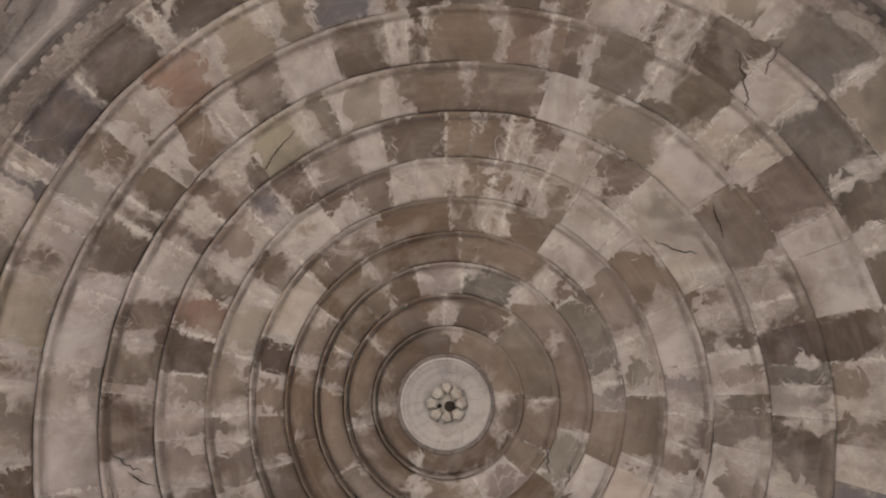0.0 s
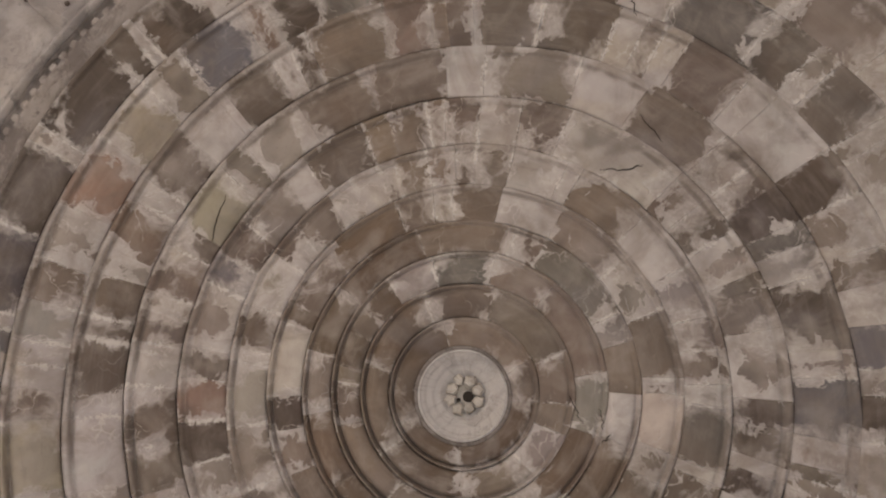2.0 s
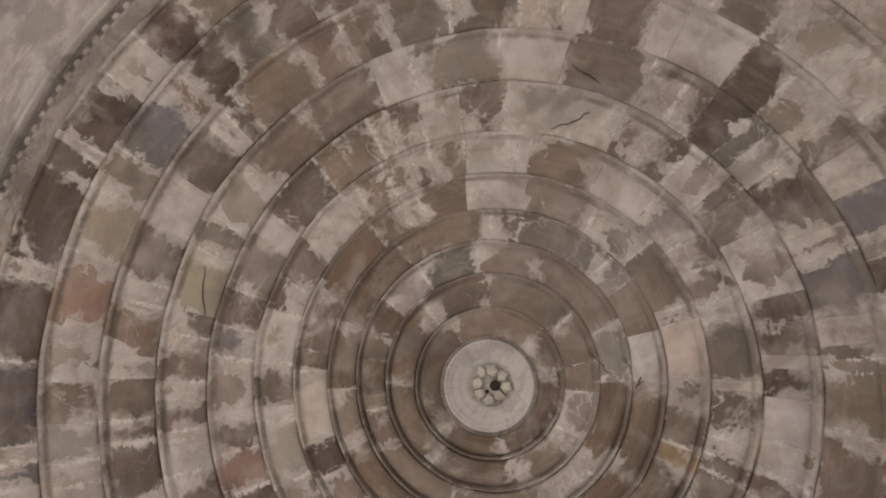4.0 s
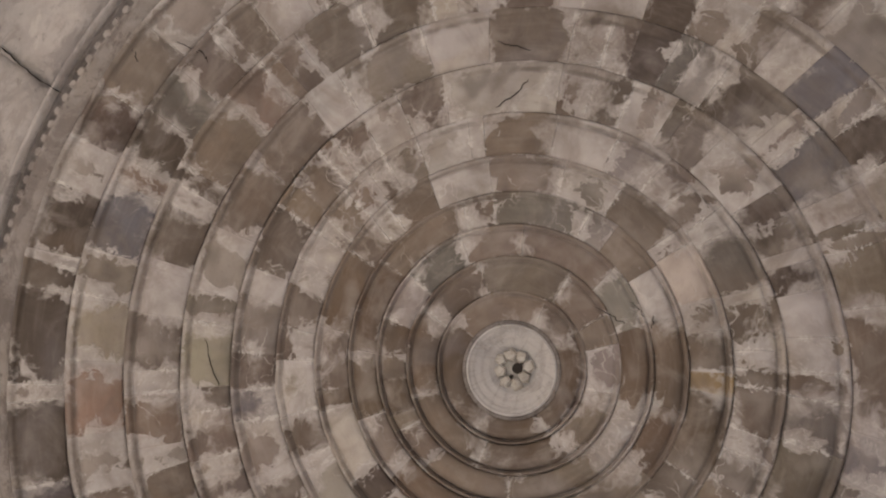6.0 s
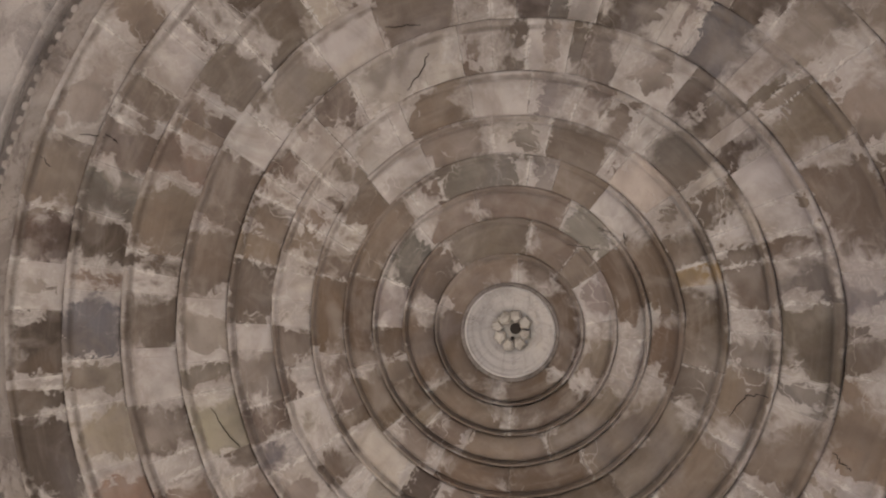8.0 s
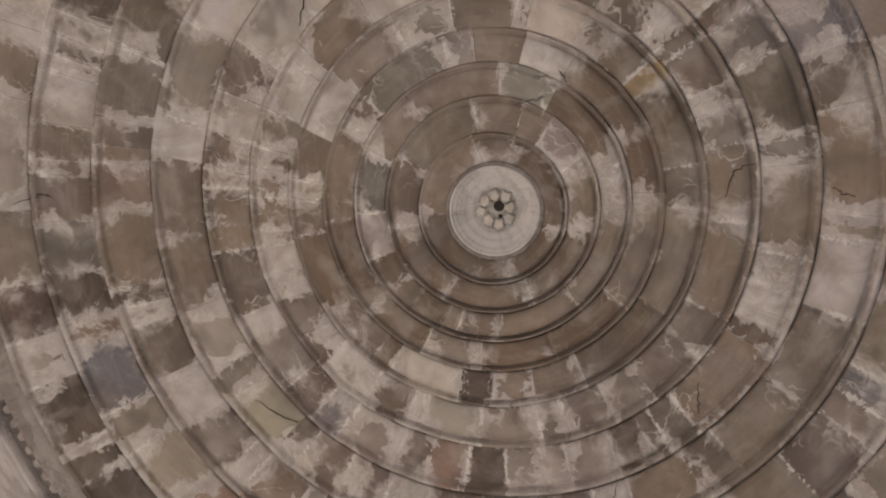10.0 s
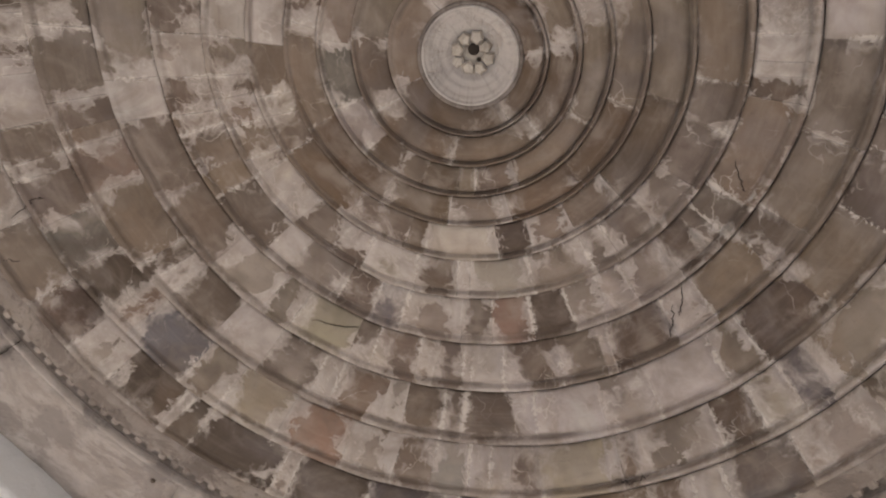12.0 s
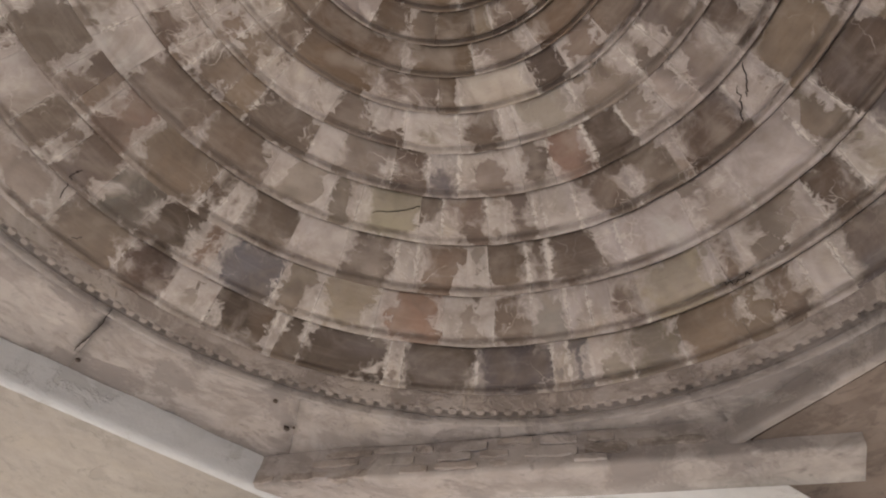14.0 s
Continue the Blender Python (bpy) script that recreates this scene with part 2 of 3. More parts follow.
BOSS = plaster("pale_boss_stone", (0.47, 0.442, 0.415), (0.335, 0.305, 0.280), 0.35, 0.25, 0.25)
PETAL = plaster("pale_petal_stone", (0.45, 0.412, 0.36), (0.27, 0.235, 0.195), 0.5, 0.1)
FLOOR = plaster("floor_flagstone", (0.44, 0.40, 0.36), (0.34, 0.30, 0.26), 0.3, 0.2)
EARTH = plaster("dry_earth", (0.36, 0.28, 0.20), (0.28, 0.22, 0.15), 0.5)
# near black for cracks and holes: their inner shade put into the colour
n = Nodes("opening_dark")
OPENING_DARK = n.finish((0.028, 0.022, 0.018, 1), 0.95, n.noise(n.position(), 40.0), 0.3)
# dark brown for pits, the shade of a hole put into the colour
n = Nodes("pit_dark")
PIT_DARK = n.finish(n.mix(n.ramp(n.noise(n.position(), 9.0), 0.4, 0.65), (0.075, 0.058, 0.047), (0.16, 0.13, 0.108)), 0.95, n.noise(n.position(), 40.0), 0.3)


# ---- building helpers ----
def mesh_object(name, verts, faces, material, parent=None, label="", smooth=True, attributes=None):
    me = bpy.data.meshes.new(name)
    me.from_pydata(verts, [], faces)
    me.materials.append(material)
    if smooth:
        me.polygons.foreach_set("use_smooth", [True] * len(me.polygons))
    for key, values in (attributes or {}).items():
        me.attributes.new(key, "FLOAT", "POINT").data.foreach_set("value", values)
    ob = new(name, me)
    ob.parent = parent
    if label:
        ob["label"] = label
    return ob


def part(name, bm, material, parent, label="", smooth=False):
    me = bpy.data.meshes.new(name)
    bmesh.ops.recalc_face_normals(bm, faces=bm.faces)
    bm.to_mesh(me)
    bm.free()
    me.materials.append(material)
    if smooth:
        me.polygons.foreach_set("use_smooth", [True] * len(me.polygons))
    ob = new(name, me)
    ob.parent = parent
    if label:
        ob["label"] = label
    return ob


def box(bm, lo, hi, m=None, bevel=0.0):
    """A box between two corners, with worn edges."""
    made = bmesh.ops.create_cube(bm, size=1)["verts"]
    size, mid = Vector(hi) - Vector(lo), (Vector(hi) + Vector(lo)) / 2
    for v in made:
        v.co = Vector((v.co.x * size.x, v.co.y * size.y, v.co.z * size.z)) + mid
    if bevel:
        edges = list({e for v in made for e in v.link_edges})
        made = bmesh.ops.bevel(bm, geom=edges, offset=bevel, segments=2, affect="EDGES")["verts"]
    if m is not None:
        for v in {v for v in bm.verts if v.is_valid and v in set(made)}:
            v.co = m @ v.co
    return made


def polar(r, degrees_, z):
    a = radians(degrees_)
    return (r * math.cos(a), r * math.sin(a), z)


def lathe(profile, steps, wobble=0.0, closed=True):
    """Rings of points turned round the dome's axis; profile: (radius, height)."""
    verts, faces = [], []
    for i in range(steps):
        for r, z in profile:
            p = Vector(polar(r, 360 * i / steps, z))
            k = wobble * noise.noise(p * 2.3)
            verts.append(polar(r + k, 360 * i / steps, z + 0.5 * k))
    m = len(profile)
    for i in range(steps):
        j = (i + 1) % steps
        for k in range(m - 1):
            faces.append((i * m + k, i * m + k + 1, j * m + k + 1, j * m + k))
        if closed:
            faces.append((i * m + m - 1, i * m, j * m, j * m + m - 1))
    return verts, faces


# ---- the corbelled dome ----
dome = tagged(new("dome"), "corbelled stone dome of concentric courses, patched with lime mortar", "dome")

# A course across its face, from its upper inner edge (0) to its foot (1), and how far it stands proud of the bed.
FACE = [(0.0, -0.008), (0.02, -0.002), (0.06, 0.006), (0.14, 0.014), (0.27, 0.020), (0.42, 0.023), (0.58, 0.021), (0.70, 0.014), (0.76, 0.005), (0.79, -0.004),
        (0.815, -0.012), (0.845, -0.011), (0.87, -0.003), (0.895, 0.007), (0.925, 0.012), (0.955, 0.011), (0.98, 0.004), (1.0, -0.009)]


def relief(angle, r=1.0):
    """The mouldings are crisp on one side of the dome and nearly flush, filled with mortar, on the other; worn unevenly."""
    worn = noise.noise(Vector(polar(1.6 * r, angle, r * 5.3)))
    chipped = noise.noise(Vector(polar(5.5 * r, angle, r * 9.1)))
    return max(0.05, 0.56 + 0.38 * math.cos(radians(angle - 165)) + 0.60 * worn + 0.36 * chipped)


def wander(angle, r):
    """How far the line between two courses strays from its true circle."""
    return 0.009 * noise.noise(Vector(polar(1.9 * r, angle, r * 3.7))) + 0.0035 * noise.noise(Vector(polar(8.0 * r, angle, r * 6.1)))


CROWN = Vector((-0.035, 0.016))


def shifted(v):
    """The innermost courses are turned round the boss, which sits a little off the axis of the others."""
    k = max(0.0, min(1.0, 1 - (math.hypot(v[0], v[1]) - 0.218) / 0.42))
    return (v[0] + k * CROWN.x, v[1] + k * CROWN.y, v[2])


def course_frame(k):
    a, b = Vector((RINGS[k], LEVELS[k])), Vector((RINGS[k + 1], LEVELS[k + 1]))
    along = b - a
    return a, along, Vector((along.y, -along.x)).normalized(), along.length


def slant(k, angle):
    """Joints between stones do not all point at the axis: by how many degrees one leans over the face."""
    a = angle % 360
    return 1.5 / RINGS[k + 1] * noise.noise(Vector((a * 0.71 + 3.3, k * 4.7, 0.5))) + 0.4


def stone_mesh(k, a0, a1, lift, lean):
    start, along, out, wide = course_frame(k)
    mid_r = (RINGS[k] + RINGS[k + 1]) / 2
    to_deg = 57.3 / mid_r
    length = (a1 - a0) / to_deg
    inner = max(2, int((a1 - a0) / 2.0))
    near = [0.00005, 0.006, 0.016, 0.032]
    dist = [d for d in near if d < 0.45 * length]
    offs = sorted(set(dist + [length - d for d in dist] + [length * i / inner for i in range(1, inner) if 0.04 < length * i / inner < length - 0.04]))
    lean0, lean1 = slant(k, a0), slant(k, a1)
    verts, faces, f0, f1, ft, fb = [], [], [], [], [], []
    for d in offs:
        share = d / length
        for u, h in FACE:
            angle = a0 + share * (a1 - a0) + (u - 0.5) * (lean0 * (1 - share) + lean1 * share)
            angle += 0.25 / mid_r * noise.noise(Vector((a0 * 0.9 if share < 0.5 else a1 * 0.9, u * 4.0, k * 2.0))) * abs(2 * share - 1) if 0.02 < share < 0.98 else 0.0
            s = relief(angle, RINGS[k])
            stray = (1 - u) * wander(angle, RINGS[k]) + u * wander(angle, RINGS[k + 1])
            p = start + along * (u + stray / wide)
            w = polar(p.x, angle, p.y)
            bump = 0.006 * noise.noise(Vector(w) * 3.1) + 0.003 * noise.noise(Vector(w) * 11.0)
            edge = min(d, length - d)
            body = min(1.0, u / 0.12) * max(0.0, min(1.0, (0.78 - u) / 0.12))
            round_off = (0.0015 + 0.020 * max(0.0, s - 0.25)) * body * math.exp(-((edge / 0.018) ** 2))
            h = h * (0.10 + 1.05 * s) + bump + lift + lean * (share - 0.5) - round_off
            if u in (0.0, 1.0):
                open_ = noise.noise(Vector(polar(4.2 * RINGS[k + int(u)], angle, RINGS[k + int(u)] * 7.7)))
                h -= (0.0015 + 0.006 * s) * max(0.0, min(1.3, 0.55 + 2.2 * open_))
                h += 0.006 * max(0.0, min(1.0, -0.3 - 3.0 * open_))
            p = p + out * h
            verts.append(shifted(polar(p.x, angle, p.y)))
            f0.append(d)
            f1.append(length - d)
            ft.append(u * wide)
            fb.append((0.79 - u) * wide)
    m, c = len(FACE), len(offs)
    for i in range(c - 1):
        for j in range(m - 1):
            q = i * m + j
            faces.append((q, q + m, q + m + 1, q + 1))
    # back face and sides close the stone
    back = len(verts)
    for angle, tilt in ((a0, lean0), (a1, lean1)):
        for u in (0.0, 1.0):
            p = start + along * u - out * 0.09
            verts.append(shifted(polar(p.x, angle + (u - 0.5) * tilt, p.y)))
            for values in (f0, f1, ft, fb):
                values.append(0.0)
    faces.append((back, back + 1, back + 3, back + 2))
    faces.append(tuple(range(m - 1, -1, -1)) + (back, back + 1))
    last = (c - 1) * m
    faces.append(tuple(range(last, last + m)) + (back + 3, back + 2))
    return verts, faces, {"from_start": f0, "from_end": f1, "from_top": ft, "from_foot": fb}


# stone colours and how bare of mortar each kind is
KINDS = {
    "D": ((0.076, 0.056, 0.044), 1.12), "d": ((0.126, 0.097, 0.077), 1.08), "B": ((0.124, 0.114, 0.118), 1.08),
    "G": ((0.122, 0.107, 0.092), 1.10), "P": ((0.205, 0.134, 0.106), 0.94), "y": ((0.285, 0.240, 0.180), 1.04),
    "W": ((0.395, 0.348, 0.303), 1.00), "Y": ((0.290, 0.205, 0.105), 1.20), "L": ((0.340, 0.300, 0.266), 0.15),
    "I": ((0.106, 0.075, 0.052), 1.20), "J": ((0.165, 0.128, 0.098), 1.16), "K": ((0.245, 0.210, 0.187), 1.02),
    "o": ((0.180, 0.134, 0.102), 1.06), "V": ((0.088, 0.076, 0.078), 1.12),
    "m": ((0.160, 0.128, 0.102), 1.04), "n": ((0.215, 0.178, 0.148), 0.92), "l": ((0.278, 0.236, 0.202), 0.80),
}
# stones that can be told apart, by course: from, to (degrees round the axis), kind
KNOWN = {
    1: [
        (10.8, 39.2, "J"), (55.1, 82.4, "K"), (228, 278.3, "I"),
    ],
    2: [
        (91.8, 111.2, "K"), (195.9, 215.3, "d"), (222.1, 238.8, "I"), (249.6, 265.6, "I"), (287.5, 315.5, "G"),
    ],
    3: [
        (16.6, 34, "J"), (34, 51.4, "L"), (202.7, 225.3, "n"), (320.2, 329.3, "d"), (331.8, 366.4, "G"),
    ],
    4: [
        (10.9, 29.2, "J"), (33.6, 49.2, "W"), (58.1, 67.5, "d"), (69.3, 75, "Y"), (98.4, 111.2, "d"), (170.4, 184.7, "d"), (185.9, 196.3, "n"),
        (199.1, 208.2, "D"), (209.4, 231.8, "W"), (237.5, 256.5, "d"), (281, 292.2, "d"), (298.3, 312, "d"), (313, 331.7, "L"),
    ],
    5: [
        (16, 23, "d"), (23.3, 31.3, "d"), (36.2, 50.1, "G"), (52.7, 63.9, "d"), (68.2, 72.3, "d"), (72.3, 82.5, "d"), (87.8, 95.9, "d"),
        (135, 142.6, "d"), (145.1, 158.1, "d"), (158.3, 169.1, "n"), (169.2, 180.1, "d"), (180.5, 186.9, "d"), (202.5, 218.5, "l"), (221.7, 232.8, "D"),
        (232.8, 245.4, "l"), (246.6, 254.7, "d"), (254.7, 265.6, "d"), (272.6, 280.1, "L"), (284.1, 292.7, "d"), (299.8, 305.1, "d"), (314.2, 327.4, "W"),
        (331.2, 347, "o"), (349.2, 363.8, "L"),
    ],
    6: [
        (11, 13.8, "d"), (13.8, 21.4, "d"), (34.2, 39.2, "D"), (39.2, 45.4, "D"), (48, 53.5, "D"), (53.5, 61.9, "L"), (68.5, 71.6, "d"),
        (73.2, 82, "G"), (96.3, 102.4, "G"), (119.1, 125.5, "d"), (126, 130.6, "L"), (133.1, 137.3, "d"), (156.3, 162.5, "d"), (165.7, 173, "D"),
        (182.9, 188.4, "W"), (196.4, 205, "D"), (205, 213.9, "P"), (213.9, 220.5, "d"), (233.7, 240.4, "B"), (240.4, 248.1, "d"), (260.5, 265.9, "L"),
        (266.4, 280.5, "d"), (286.1, 294.5, "d"), (298, 305.6, "d"), (314.3, 323.8, "d"), (323.8, 348.3, "W"), (348.3, 354.7, "d"), (355, 362.5, "d"),
    ],
    7: [
        (6.2, 9.6, "G"), (14.8, 26.2, "D"), (30.6, 40, "B"), (44.5, 46.6, "d"), (48.9, 58, "o"), (77.7, 85.8, "B"), (94.2, 111, "o"),
        (115.1, 126.8, "L"), (141.6, 155.1, "J"), (155.1, 162.1, "d"), (162.1, 173.5, "o"), (180.7, 191.9, "D"), (193.7, 200.5, "d"), (201.5, 210.6, "d"),
        (212.2, 218.1, "l"), (219.9, 225.3, "d"), (228.8, 236.6, "d"), (237.3, 241.7, "d"), (241.7, 253.6, "y"), (259.3, 270.1, "l"), (271.3, 285.1, "d"),
        (285.2, 299.3, "d"), (299.3, 306.3, "L"), (323.1, 334.5, "L"), (349.2, 354.5, "d"), (355.4, 360, "d"), (360, 366.2, "D"),
    ],
    8: [
        (13.7, 18.3, "d"), (23.8, 29.7, "B"), (33.2, 39.5, "D"), (132.9, 136.7, "B"), (141, 149.8, "d"), (161.3, 171.9, "D"), (177.6, 188.3, "L"),
        (196.8, 207.5, "L"), (207.5, 219.4, "d"), (219.4, 222.7, "d"), (222.8, 229.3, "d"), (233.1, 241.5, "o"), (245.1, 254.1, "d"), (254.1, 261.2, "L"),
        (262.8, 270.5, "d"), (271.7, 275, "n"), (275, 277.8, "D"), (278, 290.5, "o"), (290.5, 297.7, "o"), (300.4, 304.5, "d"), (304.5, 315.1, "m"),
        (315.1, 324.8, "d"), (326.2, 330.2, "L"), (330.2, 333.2, "d"), (336.7, 346.4, "d"), (350.5, 358.8, "L"), (359.9, 366.7, "D"),
    ],
    9: [
        (3, 10.2, "n"), (16.7, 21.9, "d"), (146.5, 153.5, "d"), (167.5, 171.7, "B"), (176.9, 182.5, "D"), (193.6, 196.4, "d"), (198.3, 206.9, "y"),
        (207.7, 211.9, "d"), (214.9, 218.1, "l"), (223.4, 228.9, "d"), (236.6, 246.6, "P"), (246.6, 255.7, "y"), (262, 271.7, "B"), (275.1, 281.2, "D"),
        (282.5, 289.2, "G"), (289.3, 295.6, "d"), (297.8, 302.2, "d"), (302.5, 309.1, "L"), (311.3, 313.8, "d"), (316.9, 324.5, "D"), (325.7, 332.5, "L"),
        (332.5, 343.1, "G"), (344.3, 350.3, "G"), (353.1, 360.6, "G"),
    ],
    10: [
        (175.7, 184.8, "V"), (188.5, 193, "d"), (193.2, 196.6, "m"), (197.2, 204, "o"), (204.7, 211.2, "m"), (216.3, 219.3, "B"), (221.4, 231.5, "V"), (231.8, 241.9, "D"), (244, 255.9, "D"),
        (255.9, 259.1, "d"), (260.5, 269, "D"), (275.1, 281.9, "D"), (324.7, 334.7, "G"),
    ],
}


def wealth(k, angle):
    """Which kinds of stone a stretch of the dome has: darker brown round the crown; browner on one side, the weaker
    light there put into the tones too; limier on the other.
    """
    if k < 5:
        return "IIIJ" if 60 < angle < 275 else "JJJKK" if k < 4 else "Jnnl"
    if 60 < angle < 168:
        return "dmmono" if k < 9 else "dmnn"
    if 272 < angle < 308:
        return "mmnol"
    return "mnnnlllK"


def fill(k):
    """All the stones of a course: the known ones, and plain ones in the stretches between."""
    known = sorted(KNOWN.get(k, []))
    usual = 0.36 / ((RINGS[k] + RINGS[k + 1]) / 2) * 57.3
    if not known:
        known = [(rng.uniform(0, 20), rng.uniform(35, 60), "J")]
    out = []
    for i, (a, b, kind) in enumerate(known):
        nxt = known[(i + 1) % len(known)][0] + (360 if i + 1 == len(known) else 0)
        free = nxt - b
        if free < 0.9 or free * RINGS[k + 1] / 57.3 < 0.05:
            out.append((a, nxt, kind))
            continue
        out.append((a, b, kind))
        count = max(1, round(free / usual))
        cuts = [b] + sorted(b + free * (j + rng.uniform(-0.22, 0.22)) / count for j in range(1, count)) + [nxt]
        for c, d in zip(cuts, cuts[1:]):
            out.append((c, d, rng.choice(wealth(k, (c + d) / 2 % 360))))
    return out


for k in range(len(RINGS) - 1):
    start, along, out, wide = course_frame(k)
    bed = [start + along * u - out * h for u, h in ((-0.02, 0.020), (0.5, 0.018), (1.02, 0.020), (1.02, 0.14), (-0.02, 0.14))]
    verts, faces = lathe([(p.x, p.y) for p in bed], 120)
    verts = [shifted(v) for v in verts]
    course = mesh_object("course", verts, faces, MORTAR, dome, "ring of stones bedded in grey mortar")
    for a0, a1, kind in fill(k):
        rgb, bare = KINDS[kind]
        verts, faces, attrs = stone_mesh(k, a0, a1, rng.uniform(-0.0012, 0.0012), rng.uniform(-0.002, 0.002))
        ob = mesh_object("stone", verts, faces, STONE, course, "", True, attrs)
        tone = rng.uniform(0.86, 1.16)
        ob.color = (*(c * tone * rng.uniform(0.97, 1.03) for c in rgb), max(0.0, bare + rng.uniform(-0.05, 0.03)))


def surface(r, angle, proud):
    """A place on the dome's face, a little proud of it."""
    k = max(i for i in range(len(RINGS) - 1) if RINGS[i] <= r)
    start, along, out, wide = course_frame(k)
    u = (r - RINGS[k]) / (RINGS[k + 1] - RINGS[k])
    h = float(np.interp(u, [f[0] for f in FACE], [f[1] for f in FACE])) * (0.10 + 1.05 * relief(angle, RINGS[k]))
    p = start + along * u
    w = Vector(polar(p.x, angle, p.y))
    h += 0.006 * noise.noise(w * 3.1) + 0.003 * noise.noise(w * 11.0)
    p = p + out * (h + proud)
    return Vector(shifted(polar(p.x, angle, p.y)))


# open cracks, laid on as dark strips; as (radius, degrees) along their way
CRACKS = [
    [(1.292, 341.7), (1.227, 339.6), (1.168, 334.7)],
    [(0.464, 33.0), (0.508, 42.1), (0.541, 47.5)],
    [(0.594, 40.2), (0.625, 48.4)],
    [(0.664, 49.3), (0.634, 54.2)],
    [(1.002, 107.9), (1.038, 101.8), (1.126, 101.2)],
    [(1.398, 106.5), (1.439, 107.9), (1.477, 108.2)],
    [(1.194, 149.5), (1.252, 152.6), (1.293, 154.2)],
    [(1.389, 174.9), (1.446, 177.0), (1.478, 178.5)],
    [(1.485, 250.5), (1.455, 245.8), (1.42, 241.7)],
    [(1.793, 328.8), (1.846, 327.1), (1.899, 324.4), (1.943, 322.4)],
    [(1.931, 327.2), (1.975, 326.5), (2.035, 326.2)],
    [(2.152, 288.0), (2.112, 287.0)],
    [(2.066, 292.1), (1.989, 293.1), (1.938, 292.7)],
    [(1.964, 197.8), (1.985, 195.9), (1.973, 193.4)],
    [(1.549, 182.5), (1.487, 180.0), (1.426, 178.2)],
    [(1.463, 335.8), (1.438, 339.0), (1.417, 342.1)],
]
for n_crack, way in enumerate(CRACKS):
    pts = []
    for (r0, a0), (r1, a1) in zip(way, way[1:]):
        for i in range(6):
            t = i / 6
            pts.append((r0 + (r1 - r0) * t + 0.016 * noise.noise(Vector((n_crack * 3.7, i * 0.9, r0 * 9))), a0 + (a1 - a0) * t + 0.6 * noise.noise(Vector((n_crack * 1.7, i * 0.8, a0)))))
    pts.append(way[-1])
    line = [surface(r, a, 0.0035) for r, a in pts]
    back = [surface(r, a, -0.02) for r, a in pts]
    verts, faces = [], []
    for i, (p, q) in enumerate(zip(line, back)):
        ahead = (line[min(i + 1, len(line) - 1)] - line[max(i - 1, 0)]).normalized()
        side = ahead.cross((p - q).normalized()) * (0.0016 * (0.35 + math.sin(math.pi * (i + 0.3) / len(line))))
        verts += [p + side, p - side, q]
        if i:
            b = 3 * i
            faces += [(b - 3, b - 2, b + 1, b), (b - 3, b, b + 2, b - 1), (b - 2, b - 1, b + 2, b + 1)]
    mesh_object("crack", verts, faces, OPENING_DARK, dome, "dark strip standing for an open crack")

# boss: a pale dish in the crown, with turned grooves
dish = [(0.214, 4.899), (0.210, 4.834), (0.206, 4.822), (0.200, 4.820), (0.195, 4.827), (0.193, 4.835), (0.188, 4.837), (0.176, 4.852), (0.172, 4.860),
        (0.158, 4.865), (0.142, 4.879), (0.138, 4.887), (0.122, 4.891), (0.108, 4.904), (0.103, 4.913), (0.085, 4.917), (0.060, 4.927), (0.0, 4.931), (0.0, 4.989)]
verts, faces = lathe(dish, 72, 0.002)
boss = mesh_object("boss", [(x + CROWN.x, y + CROWN.y, z) for x, y, z in verts], faces, BOSS, dome, "pale concave stone boss with turned grooves", True)

# dark ring put in for the shade of the joint round the boss
verts, faces = lathe([(0.203, 4.841), (0.209, 4.828), (0.222, 4.822), (0.226, 4.829), (0.226, 4.879), (0.203, 4.879)], 72, 0.003)
mesh_object("joint", [(x + CROWN.x, y + CROWN.y, z) for x, y, z in verts], faces, RECESS_STONE, dome, "darkened ring in the joint round the boss")

bm = bmesh.new()
FLOWER_Z = 4.919
bmesh.ops.create_uvsphere(bm, u_segments=20, v_segments=10, radius=1.0)
for v in bm.verts:
    v.co = Vector((v.co.x * 0.054, v.co.y * 0.054, v.co.z * 0.010 + FLOWER_Z + 0.006))
flower = part("flower", bm, PETAL, dome, "carved stone rosette with eight petals", True)
flower.location = (CROWN.x, CROWN.y, 0)
for i in range(8):
    bm = bmesh.new()
    bmesh.ops.create_uvsphere(bm, u_segments=5, v_segments=4, radius=1.0)
    for v in bm.verts:
        x, y, z = v.co
        lobe = 1 + 0.25 * x + 0.16 * noise.noise(Vector((x * 1.4 + i * 3.3, y * 1.4, z)))
        fold = 0.20 * math.exp(-(y * 3.5) ** 2) * max(0.0, -z)
        v.co = Vector((x * 0.033, y * 0.032 * lobe * (1 + 0.12 * math.sin(3.0 * i)), z * 0.024 * (1 + 0.3 * noise.noise(Vector((i * 2.7, y, x)))) + 0.020 * fold + 0.006 * x))
    m = Matrix.Rotation(radians(45 * i + 12), 4, "Z") @ Matrix.Translation((0.068 + 0.006 * math.sin(2.3 * i), 0, FLOWER_Z - 0.012 - 0.005 * math.sin(1.9 * i)))
    bmesh.ops.transform(bm, matrix=m, verts=bm.verts)
    part("petal", bm, PETAL, flower)
# dark discs paint the shade inside the empty socket and the pin hole
bm = bmesh.new()
bmesh.ops.create_cone(bm, cap_ends=True, segments=20, radius1=0.026, radius2=0.022, depth=0.014)
bmesh.ops.translate(bm, verts=bm.verts, vec=(0.010, 0.016, FLOWER_Z - 0.008))
part("socket", bm, OPENING_DARK, flower, "dark disc standing for an empty socket")
bm = bmesh.new()
bmesh.ops.create_cone(bm, cap_ends=True, segments=12, radius1=0.010, radius2=0.008, depth=0.012)
